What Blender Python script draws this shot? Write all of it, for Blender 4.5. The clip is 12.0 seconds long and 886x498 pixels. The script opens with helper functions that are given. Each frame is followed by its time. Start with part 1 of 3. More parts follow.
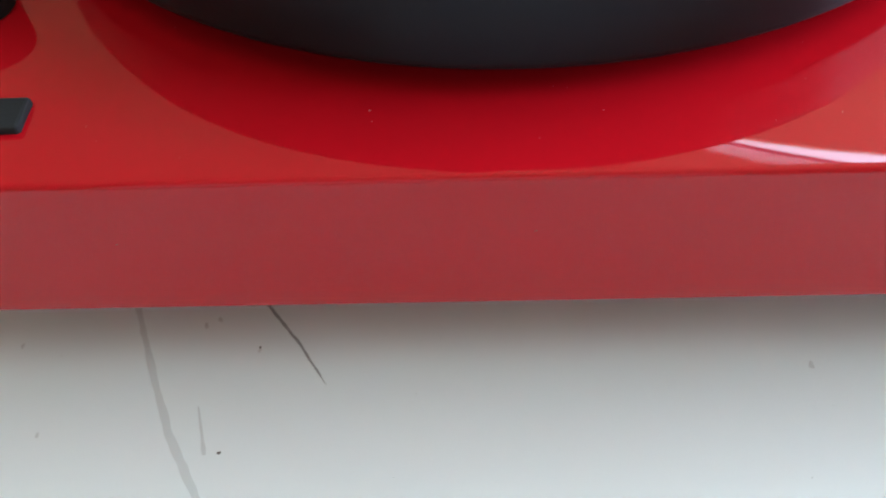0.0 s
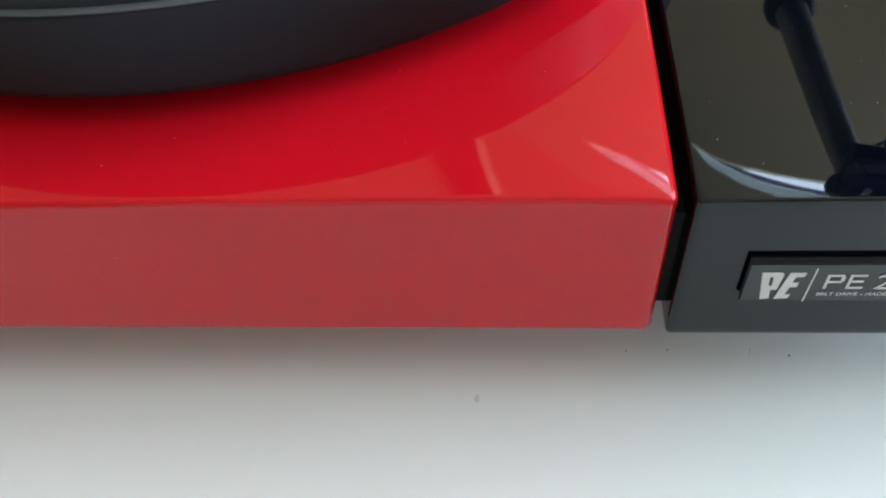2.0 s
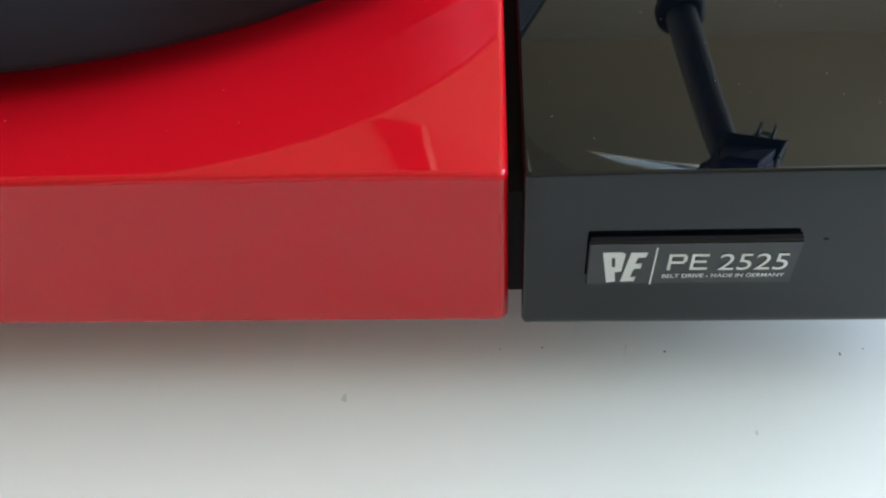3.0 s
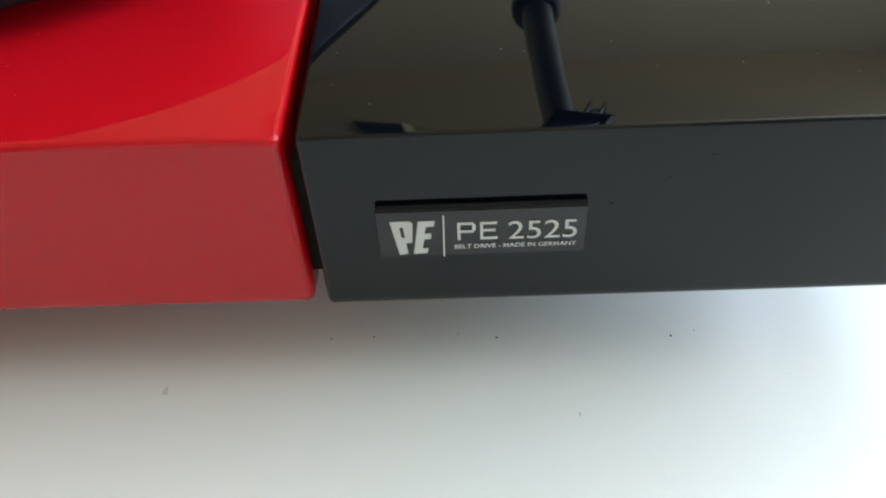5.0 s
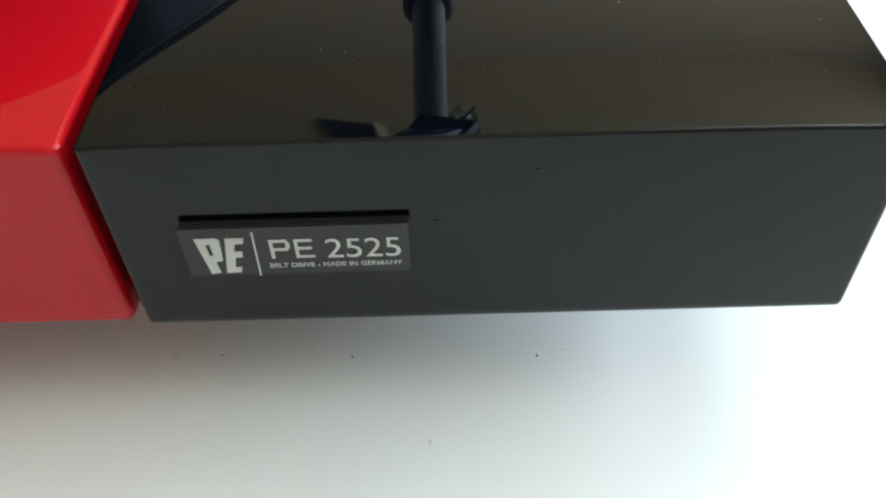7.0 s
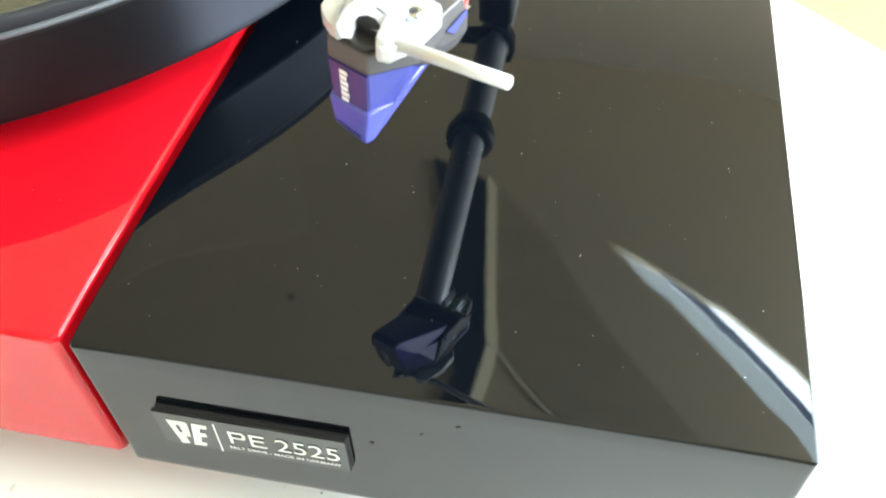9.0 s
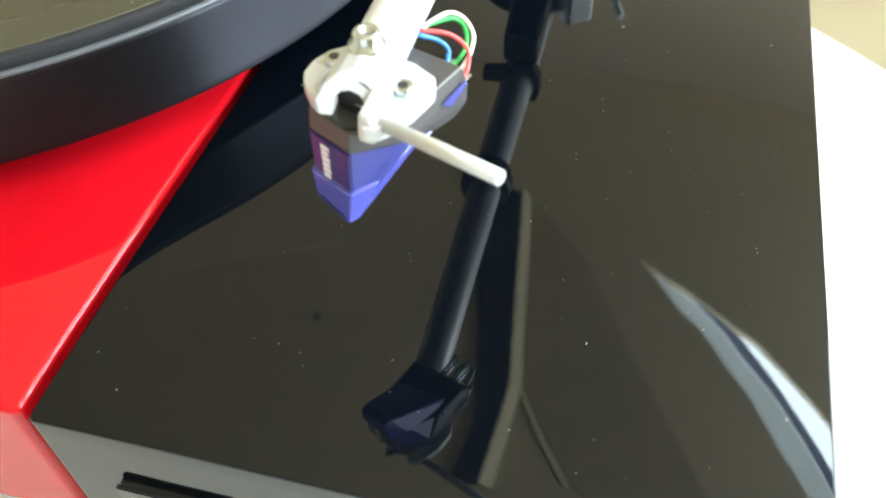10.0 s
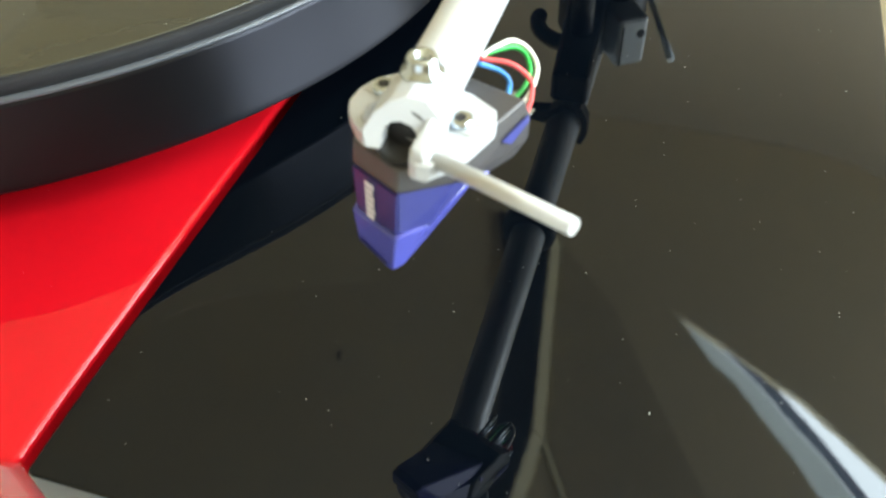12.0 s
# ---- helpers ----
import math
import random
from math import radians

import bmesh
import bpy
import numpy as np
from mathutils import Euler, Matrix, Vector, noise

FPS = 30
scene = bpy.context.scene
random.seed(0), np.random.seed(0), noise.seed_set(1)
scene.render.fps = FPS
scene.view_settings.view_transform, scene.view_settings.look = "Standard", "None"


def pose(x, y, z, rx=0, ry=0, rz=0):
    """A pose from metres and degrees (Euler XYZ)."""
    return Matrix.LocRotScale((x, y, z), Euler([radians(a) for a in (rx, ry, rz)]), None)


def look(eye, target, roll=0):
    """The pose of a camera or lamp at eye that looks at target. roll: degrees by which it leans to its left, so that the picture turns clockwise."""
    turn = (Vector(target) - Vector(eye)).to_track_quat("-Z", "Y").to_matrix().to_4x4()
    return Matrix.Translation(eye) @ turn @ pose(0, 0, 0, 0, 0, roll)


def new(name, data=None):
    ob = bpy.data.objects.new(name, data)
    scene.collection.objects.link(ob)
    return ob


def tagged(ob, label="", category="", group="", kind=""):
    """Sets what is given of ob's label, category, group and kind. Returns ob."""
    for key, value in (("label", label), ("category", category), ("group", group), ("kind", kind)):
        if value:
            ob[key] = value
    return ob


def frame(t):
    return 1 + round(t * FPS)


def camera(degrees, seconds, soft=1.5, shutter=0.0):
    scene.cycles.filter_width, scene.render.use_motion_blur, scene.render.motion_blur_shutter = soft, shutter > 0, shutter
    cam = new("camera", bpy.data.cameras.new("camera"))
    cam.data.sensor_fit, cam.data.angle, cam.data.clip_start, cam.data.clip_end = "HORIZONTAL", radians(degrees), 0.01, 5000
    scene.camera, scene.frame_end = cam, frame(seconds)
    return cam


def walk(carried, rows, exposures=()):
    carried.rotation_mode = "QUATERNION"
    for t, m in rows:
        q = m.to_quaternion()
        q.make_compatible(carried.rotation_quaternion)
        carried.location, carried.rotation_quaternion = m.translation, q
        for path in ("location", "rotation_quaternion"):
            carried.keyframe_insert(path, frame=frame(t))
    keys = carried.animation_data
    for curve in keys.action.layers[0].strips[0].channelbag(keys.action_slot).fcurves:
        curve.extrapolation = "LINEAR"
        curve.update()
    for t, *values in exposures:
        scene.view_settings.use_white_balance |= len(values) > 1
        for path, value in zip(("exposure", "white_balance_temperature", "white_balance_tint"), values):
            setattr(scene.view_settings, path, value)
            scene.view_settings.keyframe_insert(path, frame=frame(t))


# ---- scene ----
cam = camera(55.4, 12.0, soft=2.0)
cam.data.dof.use_dof, cam.data.dof.focus_distance, cam.data.dof.aperture_fstop = True, 0.19, 25.0
PATH = [
    (0, (-1.347, -1.165, 1.752), (-1.412, 0.045, 0.161), -3.6),
    (0.5, (-1.062, -1.21, 1.757), (-1.178, 0.022, 0.185), -4.6),
    (1, (-0.772, -1.219, 1.738), (-0.909, 0.02, 0.175), -4.7),
    (1.5, (-0.514, -1.156, 1.711), (-0.672, 0.087, 0.152), -5.5),
    (2, (-0.322, -1.116, 1.7), (-0.491, 0.129, 0.145), -6.3),
    (2.5, (-0.172, -1.134, 1.649), (-0.324, 0.146, 0.119), -5.9),
    (3, (-0.021, -1.173, 1.562), (-0.152, 0.154, 0.072), -5.0),
    (3.5, (0.1, -1.181, 1.516), (0.013, 0.153, 0.029), -3.5),
    (3.7, (0.148, -1.157, 1.5), (0.068, 0.181, 0.016), -3.7),
    (5.3, (0.376, -1.256, 1.408), (0.318, 0.148, -0.016), -3.7),
    (5.5, (0.397, -1.239, 1.396), (0.342, 0.164, -0.028), -3.7),
    (6, (0.515, -1.226, 1.34), (0.448, 0.182, -0.079), -3.9),
    (6.5, (0.574, -1.172, 1.342), (0.53, 0.213, -0.1), -3.1),
    (7, (0.667, -1.112, 1.343), (0.639, 0.273, -0.099), -2.4),
    (7.2, (0.719, -1.09, 1.348), (0.674, 0.296, -0.092), -2.5),
    (8.8, (0.962, -0.844, 1.752), (0.724, 0.478, 0.269), -1.7),
    (9, (0.977, -0.807, 1.81), (0.686, 0.491, 0.317), -2.1),
    (9.5, (0.993, -0.703, 1.831), (0.634, 0.582, 0.341), -2.3),
    (10, (1.01, -0.592, 1.798), (0.636, 0.697, 0.316), -2.3),
    (10.5, (0.973, -0.519, 1.757), (0.578, 0.798, 0.304), -2.3),
    (11, (0.921, -0.525, 1.696), (0.521, 0.819, 0.27), -1.5),
    (11.5, (0.917, -0.505, 1.705), (0.49, 0.838, 0.286), -1.5),
    (12, (0.936, -0.489, 1.697), (0.488, 0.85, 0.281), -1.9),
]
# the rows are in decimetres
EXPOSURES = [(0.0, -1.2, 5600, 8), (1.5, -1.15, 5650, 8), (2.5, -1.1, 5800, 8), (3.7, -1.28, 5950, 8), (5.5, -1.29, 6100, 8), (7.2, -1.3, 6200, 8), (8.8, 0.12, 6350, 5), (9.5, 0.35, 6400, 5), (10.2, -0.42, 6550, 3), (10.5, -0.55, 6600, 3), (11.1, -0.35, 6600, 3), (12.0, -0.5, 6600, 3)]
walk(cam, [(t, look(0.1 * Vector(eye), 0.1 * Vector(target), roll)) for t, eye, target, roll in PATH], EXPOSURES)

# ---- daylight lamps in the openings, plus a south fill ----
world = bpy.data.worlds.new("sky")
scene.world = world
world.use_nodes = True
wn = world.node_tree
sky = wn.nodes.new("ShaderNodeTexSky")
sky.sky_type, sky.sun_disc = "NISHITA", False
sky.sun_elevation, sky.sun_rotation = radians(40), radians(60)
wn.links.new(sky.outputs[0], wn.nodes["Background"].inputs[0])
wn.nodes["Background"].inputs[1].default_value = 0.1


def area_lamp(name, eye, target, sx, sy, radiance, colour):
    lamp = bpy.data.lights.new(name, "AREA")
    lamp.shape, lamp.size, lamp.size_y = "RECTANGLE", sx, sy
    lamp.energy = radiance * math.pi * sx * sy
    lamp.color = colour
    ob = new(name, lamp)
    ob.matrix_world = look(eye, target)
    return ob


SKYLIGHT, WINDOW, SOUTH_FILL = 45.0, 38.0, 1.9
area_lamp("skylight_daylight", (0.85, 0.48, 1.80), (0.85, 0.48, 0.0), 1.8, 2.5, SKYLIGHT, (0.77, 0.885, 1.0))
area_lamp("window_daylight", (1.93, 0.5, 0.75), (0.0, 0.5, 0.75), 1.9, 1.3, WINDOW, (0.84, 0.92, 1.0))


# added warm fill from the south, lifting front faces and shadows
area_lamp("south_fill", (-0.3, -2.43, 0.75), (-0.3, 0.0, 0.75), 2.0, 1.3, SOUTH_FILL, (1.0, 0.96, 0.88))

# ---- materials ----


def material(name, base, rough, metal=0.0, var=0.12, scale=40.0, bump=0.0, bump_scale=900.0, rough_var=0.0, coat=0.0, alpha=1.0, transmission=0.0, aniso=0.0, ior=1.5):
    m = bpy.data.materials.new(name)
    m.use_nodes = True
    nt = m.node_tree
    b = nt.nodes["Principled BSDF"]
    co = nt.nodes.new("ShaderNodeTexCoord")
    big, fine = nt.nodes.new("ShaderNodeTexNoise"), nt.nodes.new("ShaderNodeTexNoise")
    big.inputs["Scale"].default_value, big.inputs["Detail"].default_value = scale, 4
    fine.inputs["Scale"].default_value, fine.inputs["Detail"].default_value = bump_scale, 3
    for n in (big, fine):
        nt.links.new(co.outputs["Object"], n.inputs["Vector"])
    ramp = nt.nodes.new("ShaderNodeMapRange")
    ramp.inputs["To Min"].default_value, ramp.inputs["To Max"].default_value = 1 - var, 1 + var
    nt.links.new(big.outputs["Fac"], ramp.inputs["Value"])
    mul = nt.nodes.new("ShaderNodeVectorMath")
    mul.operation = "SCALE"
    mul.inputs[0].default_value = base
    nt.links.new(ramp.outputs[0], mul.inputs["Scale"])
    nt.links.new(mul.outputs[0], b.inputs["Base Color"])
    b.inputs["Roughness"].default_value, b.inputs["Metallic"].default_value = rough, metal
    if rough_var:
        rr = nt.nodes.new("ShaderNodeMapRange")
        rr.inputs["To Min"].default_value, rr.inputs["To Max"].default_value = max(0.0, rough - rough_var), rough + rough_var
        nt.links.new(fine.outputs["Fac"], rr.inputs["Value"])
        nt.links.new(rr.outputs[0], b.inputs["Roughness"])
    if bump:
        bp = nt.nodes.new("ShaderNodeBump")
        bp.inputs["Strength"].default_value, bp.inputs["Distance"].default_value = bump, 0.001
        nt.links.new(fine.outputs["Fac"], bp.inputs["Height"])
        nt.links.new(bp.outputs[0], b.inputs["Normal"])
    b.inputs["IOR"].default_value = ior
    b.inputs["Coat Weight"].default_value = coat
    b.inputs["Alpha"].default_value = alpha
    b.inputs["Transmission Weight"].default_value = transmission
    if aniso:
        b.inputs["Anisotropic"].default_value, b.inputs["Anisotropic Rotation"].default_value = aniso, 0.25
        tan = nt.nodes.new("ShaderNodeTangent")
        tan.direction_type, tan.axis = "RADIAL", "Z"
        nt.links.new(tan.outputs[0], b.inputs["Tangent"])
    return m


RED = material("red_lacquer", (0.45, 0.0035, 0.010), 0.035, var=0.03, scale=25, bump=0.0018, bump_scale=500, ior=1.395)
BLACK = material("black_lacquer", (0.0012, 0.0022, 0.0042), 0.03, var=0.1, scale=25, bump=0.0018, bump_scale=500, ior=1.378)
SPACER = material("black_spacer", (0.003, 0.003, 0.003), 0.95, bump=0.1)
ANODISED = material("anodised_aluminium", (0.020, 0.021, 0.027), 0.36, metal=0.85, var=0.06, scale=18, aniso=0.9)
# paler than the rim: the chamfer's highlight line is put into the colour
RIM_EDGE = material("rim_highlight_edge", (0.07, 0.078, 0.095), 0.32, metal=0.2)
MAT_SIDE = material("satin_black_acrylic", (0.008, 0.009, 0.012), 0.85, bump=0.15, bump_scale=2500)
MAT_TOP = material("gloss_black_acrylic", (0.040, 0.040, 0.030), 0.06, bump=0.01, bump_scale=500)
BADGE = material("badge_black", (0.008, 0.008, 0.009), 0.12, bump=0.02)
BADGE_EDGE = material("badge_cut_edge", (0.003, 0.003, 0.004), 0.8, bump=0.1)
INK = material("silver_print", (0.52, 0.53, 0.51), 0.4, var=0.06, scale=500)
WHITE_PAINT = material("white_powder_coat", (0.64, 0.67, 0.71), 0.34, metal=0.4, var=0.03, scale=200, bump=0.05, bump_scale=2500)
PLATE_WHITE = material("white_metal", (0.48, 0.50, 0.53), 0.36, metal=0.25, var=0.05, scale=300, bump=0.05, bump_scale=2500)
ALUMINIUM = material("bare_aluminium", (0.45, 0.45, 0.44), 0.36, metal=0.2, var=0.05, scale=400, rough_var=0.08)
STEEL = material("bright_steel", (0.55, 0.62, 0.69), 0.18, metal=1.0, var=0.08, scale=600)
# near-black for painted shade in hollows, and for the black block's nicks
SHADE_AND_NICK = material("hollow_shade_and_nick", (0.008, 0.008, 0.009), 0.6)
CART_DARK = material("grey_plastic", (0.045, 0.043, 0.046), 0.38, var=0.1, scale=300, bump=0.08, bump_scale=3000)
CART_PURPLE = material("violet_plastic", (0.022, 0.025, 0.13), 0.3, var=0.06, scale=300)
CART_BLUE = material("blue_plastic", (0.040, 0.046, 0.20), 0.3, var=0.06, scale=300)
STYLUS_BLUE = material("clear_blue_plastic", (0.09, 0.10, 0.46), 0.25, var=0.06, scale=300, transmission=0.3)
PRINT_WHITE = material("white_print", (0.72, 0.70, 0.76), 0.4)
ARM_BLACK = material("black_arm_fitting", (0.005, 0.005, 0.006), 0.4, var=0.1, scale=200)
BLOCK_GREY = material("grey_cast_metal", (0.44, 0.47, 0.49), 0.45, metal=0.3, var=0.08, scale=300)
RUBBER = material("black_rubber", (0.012, 0.012, 0.012), 0.7, bump=0.2)
WIRE = {"white": material("white_wire", (0.78, 0.76, 0.70), 0.45), "green": material("green_wire", (0.02, 0.36, 0.05), 0.4),
        "red": material("red_wire", (0.70, 0.07, 0.07), 0.4), "blue": material("blue_wire", (0.04, 0.22, 0.55), 0.4)}
TABLE = material("white_table_lacquer", (0.77, 0.80, 0.80), 0.38, var=0.03, scale=9, bump=0.03, bump_scale=260, rough_var=0.06)
PENCIL = material("pencil_mark", (0.17, 0.19, 0.20), 0.7, var=0.5, scale=500, alpha=0.52)
SMUDGE = material("grey_smudge", (0.36, 0.38, 0.38), 0.7, var=0.5, scale=400, alpha=0.17)
SPECK = material("dark_crumb", (0.07, 0.05, 0.035), 0.8)
DUST = material("pale_dust", (0.34, 0.34, 0.31), 0.9)
WALL = material("beige_wall_paint", (0.55, 0.48, 0.35), 0.8, var=0.05, scale=3, bump=0.1, bump_scale=90)
CEILING = material("cream_ceiling_paint", (0.78, 0.67, 0.44), 0.85, var=0.05, scale=2.5, bump=0.1, bump_scale=90)
FLOOR = material("beige_floor", (0.25, 0.21, 0.14), 0.55, var=0.1, scale=6, bump=0.1, bump_scale=60)
DARK_WOOD = material("dark_stained_wood", (0.035, 0.030, 0.022), 0.5, var=0.3, scale=12, bump=0.2, bump_scale=60)
BATTEN = material("cream_batten_paint", (0.90, 0.83, 0.56), 0.6, var=0.05, scale=8)
BROWN_BOARD = material("brown_wood", (0.60, 0.51, 0.33), 0.6, var=0.15, scale=8, bump=0.1, bump_scale=60)
FRAME = material("white_frame_paint", (0.70, 0.70, 0.68), 0.4)



def translucent(name, colour):
    m = material(name, colour, 0.8, var=0.06, scale=5)
    nt = m.node_tree
    scale = next(n for n in nt.nodes if n.type == "VECT_MATH")
    cloth = nt.nodes.new("ShaderNodeBsdfTranslucent")
    nt.links.new(scale.outputs[0], cloth.inputs["Color"])
    nt.links.new(cloth.outputs[0], nt.nodes["Material Output"].inputs["Surface"])
    return m


# sheets added in the roof window to dim parts of its reflection
DIM_PANEL = translucent("dimming_panel_sheet", (0.50, 0.51, 0.49))
DIM_STRIP = translucent("dimming_strip_sheet", (0.22, 0.23, 0.26))
PANEL = material("cream_panel_paint", (0.82, 0.72, 0.49), 0.6, var=0.05, scale=8)

# ---- building helpers ----
BASE = {}


def thing(name, base, label, category, group="", kind=""):
    ob = new(name)
    ob.location = base
    ob.empty_display_size = 0.02
    BASE[ob.name] = Vector(base)
    return tagged(ob, label, category, group, kind)


def mesh_of(name, bm, mats):
    me = bpy.data.meshes.new(name)
    bmesh.ops.recalc_face_normals(bm, faces=bm.faces[:])
    bm.to_mesh(me)
    bm.free()
    for m in (mats if isinstance(mats, (list, tuple)) else [mats]):
        me.materials.append(m)
    return me


def part(name, bm, mats, parent, label=""):
    """One mesh under a thing or a part; bm is in the world's metres."""
    origin = BASE[parent.name]
    bmesh.ops.translate(bm, verts=bm.verts, vec=-origin)
    ob = new(name, mesh_of(name, bm, mats))
    ob.parent = parent
    BASE[ob.name] = origin
    return tagged(ob, label)


def single(name, bm, mats, label, category="", kind="", group=""):
    ob = new(name, mesh_of(name, bm, mats))
    BASE[ob.name] = Vector((0, 0, 0))
    return tagged(ob, label, category, group, kind)


def box(a, b, bevel=0.0, segments=2, bm=None):
    bm2 = bmesh.new()
    bmesh.ops.create_cube(bm2, size=1)
    for v in bm2.verts:
        v.co = Vector([(a[i] + b[i]) / 2 + v.co[i] * (b[i] - a[i]) for i in range(3)])
    if bevel:
        bmesh.ops.bevel(bm2, geom=bm2.edges[:], offset=bevel, segments=segments, affect="EDGES", profile=0.5)
    return join(bm, bm2)


def join(bm, bm2):
    if bm is None:
        return bm2
    me = bpy.data.meshes.new("joined")
    bm2.to_mesh(me)
    bm2.free()
    bm.from_mesh(me)
    bpy.data.meshes.remove(me)
    return bm


def rod(p, q, r1, r2=None, segments=32, bm=None, caps=True):
    p, q = Vector(p), Vector(q)
    bm2 = bmesh.new()
    bmesh.ops.create_cone(bm2, cap_ends=caps, segments=segments, radius1=r1, radius2=r1 if r2 is None else r2, depth=(q - p).length)
    for f in bm2.faces:
        f.smooth = len(f.verts) == 4
    bmesh.ops.transform(bm2, verts=bm2.verts, matrix=Matrix.Translation((p + q) / 2) @ (q - p).to_track_quat("Z", "Y").to_matrix().to_4x4())
    return join(bm, bm2)


def lathe(profile, centre, segments=192, axis=None):
    """Turns (radius, height) pairs round an axis."""
    bm = bmesh.new()
    turn = Matrix.Identity(4) if axis is None else Vector(axis).to_track_quat("Z", "Y").to_matrix().to_4x4()
    rings = []
    for r, h in profile:
        ring = []
        for k in range(segments):
            a = 2 * math.pi * k / segments
            ring.append(bm.verts.new(Vector(centre) + turn @ Vector((r * math.cos(a), r * math.sin(a), h))))
        rings.append(ring)
    for lo, hi in zip(rings, rings[1:]):
        for k in range(segments):
            bm.faces.new((lo[k], lo[(k + 1) % segments], hi[(k + 1) % segments], hi[k])).smooth = True
    bm.faces.new(rings[0])
    bm.faces.new(rings[-1])
    return bm


def hull(points, bevel=0.0, bm=None):
    bm2 = bmesh.new()
    for p in points:
        bm2.verts.new(p)
    bmesh.ops.convex_hull(bm2, input=bm2.verts[:])
    bmesh.ops.dissolve_limit(bm2, angle_limit=radians(1), verts=bm2.verts[:], edges=bm2.edges[:])
    if bevel:
        bmesh.ops.bevel(bm2, geom=bm2.edges[:], offset=bevel, segments=2, affect="EDGES", profile=0.5)
    return join(bm, bm2)


def prism(outline, lift, bm=None):
    """A flat outline (world points in order) thickened along the vector lift."""
    bm2 = bmesh.new()
    lo = [bm2.verts.new(p) for p in outline]
    hi = [bm2.verts.new(Vector(p) + Vector(lift)) for p in outline]
    bm2.faces.new(lo)
    bm2.faces.new(hi)
    for k in range(len(lo)):
        j = (k + 1) % len(lo)
        bm2.faces.new((lo[k], lo[j], hi[j], hi[k]))
    return join(bm, bm2)


def tube_along(points, radius, segments=10):
    """A round wire through the points (Catmull-Rom)."""
    pts = [Vector(p) for p in points]
    pts = [2 * pts[0] - pts[1]] + pts + [2 * pts[-1] - pts[-2]]
    line = []
    for i in range(1, len(pts) - 2):
        p0, p1, p2, p3 = pts[i - 1:i + 3]
        for s in range(8):
            t = s / 8
            line.append(0.5 * (2 * p1 + (p2 - p0) * t + (2 * p0 - 5 * p1 + 4 * p2 - p3) * t * t + (3 * p1 - p0 - 3 * p2 + p3) * t ** 3))
    line.append(pts[-2])
    bm = bmesh.new()
    rings = []
    for i, p in enumerate(line):
        d = (line[min(i + 1, len(line) - 1)] - line[max(i - 1, 0)]).normalized()
        side = d.cross(Vector((0.3, 0.2, 0.9))).normalized()
        up = side.cross(d)
        rings.append([bm.verts.new(p + radius * (math.cos(a) * side + math.sin(a) * up)) for a in [2 * math.pi * k / segments for k in range(segments)]])
    for lo, hi in zip(rings, rings[1:]):
        for k in range(segments):
            bm.faces.new((lo[k], lo[(k + 1) % segments], hi[(k + 1) % segments], hi[k])).smooth = True
    bm.faces.new(rings[0])
    bm.faces.new(rings[-1])
    return bm


def rounded_loop(x0, y0, x1, y1, r, steps=8):
    out = []
    for cx, cy, a0 in ((x1 - r, y0 + r, -90), (x1 - r, y1 - r, 0), (x0 + r, y1 - r, 90), (x0 + r, y0 + r, 180)):
        for k in range(steps + 1):
            a = radians(a0 + 90 * k / steps)
            out.append((cx + r * math.cos(a), cy + r * math.sin(a)))
    return out


TOP = 0.047
ROLL, REACH = 0.0008, 0.0115


def fall(d, roll=ROLL, reach=REACH):
    """How far the polished top drops at the distance d from its edge."""
    return roll * math.exp(-max(d, 0) / reach)


def edge_loop(x0, y0, x1, y1, r):
    """A rounded rectangle with points gathered towards its corners."""
    corners = rounded_loop(x0, y0, x1, y1, r)
    out = []
    for c in range(4):
        arc = corners[9 * c:9 * c + 9]
        nxt = corners[9 * (c + 1) % 36]
        out += arc
        p, q = Vector(arc[-1]), Vector(nxt)
        length = (q - p).length
        for f in (0.008, 0.02, 0.035, 0.055, 0.08, 0.11, 0.15, 0.20, 0.28, 0.38, 0.5, 0.62, 0.72, 0.80, 0.85, 0.89, 0.92, 0.945, 0.965, 0.98, 0.992):
            out.append(tuple(p.lerp(q, f)))
    return out


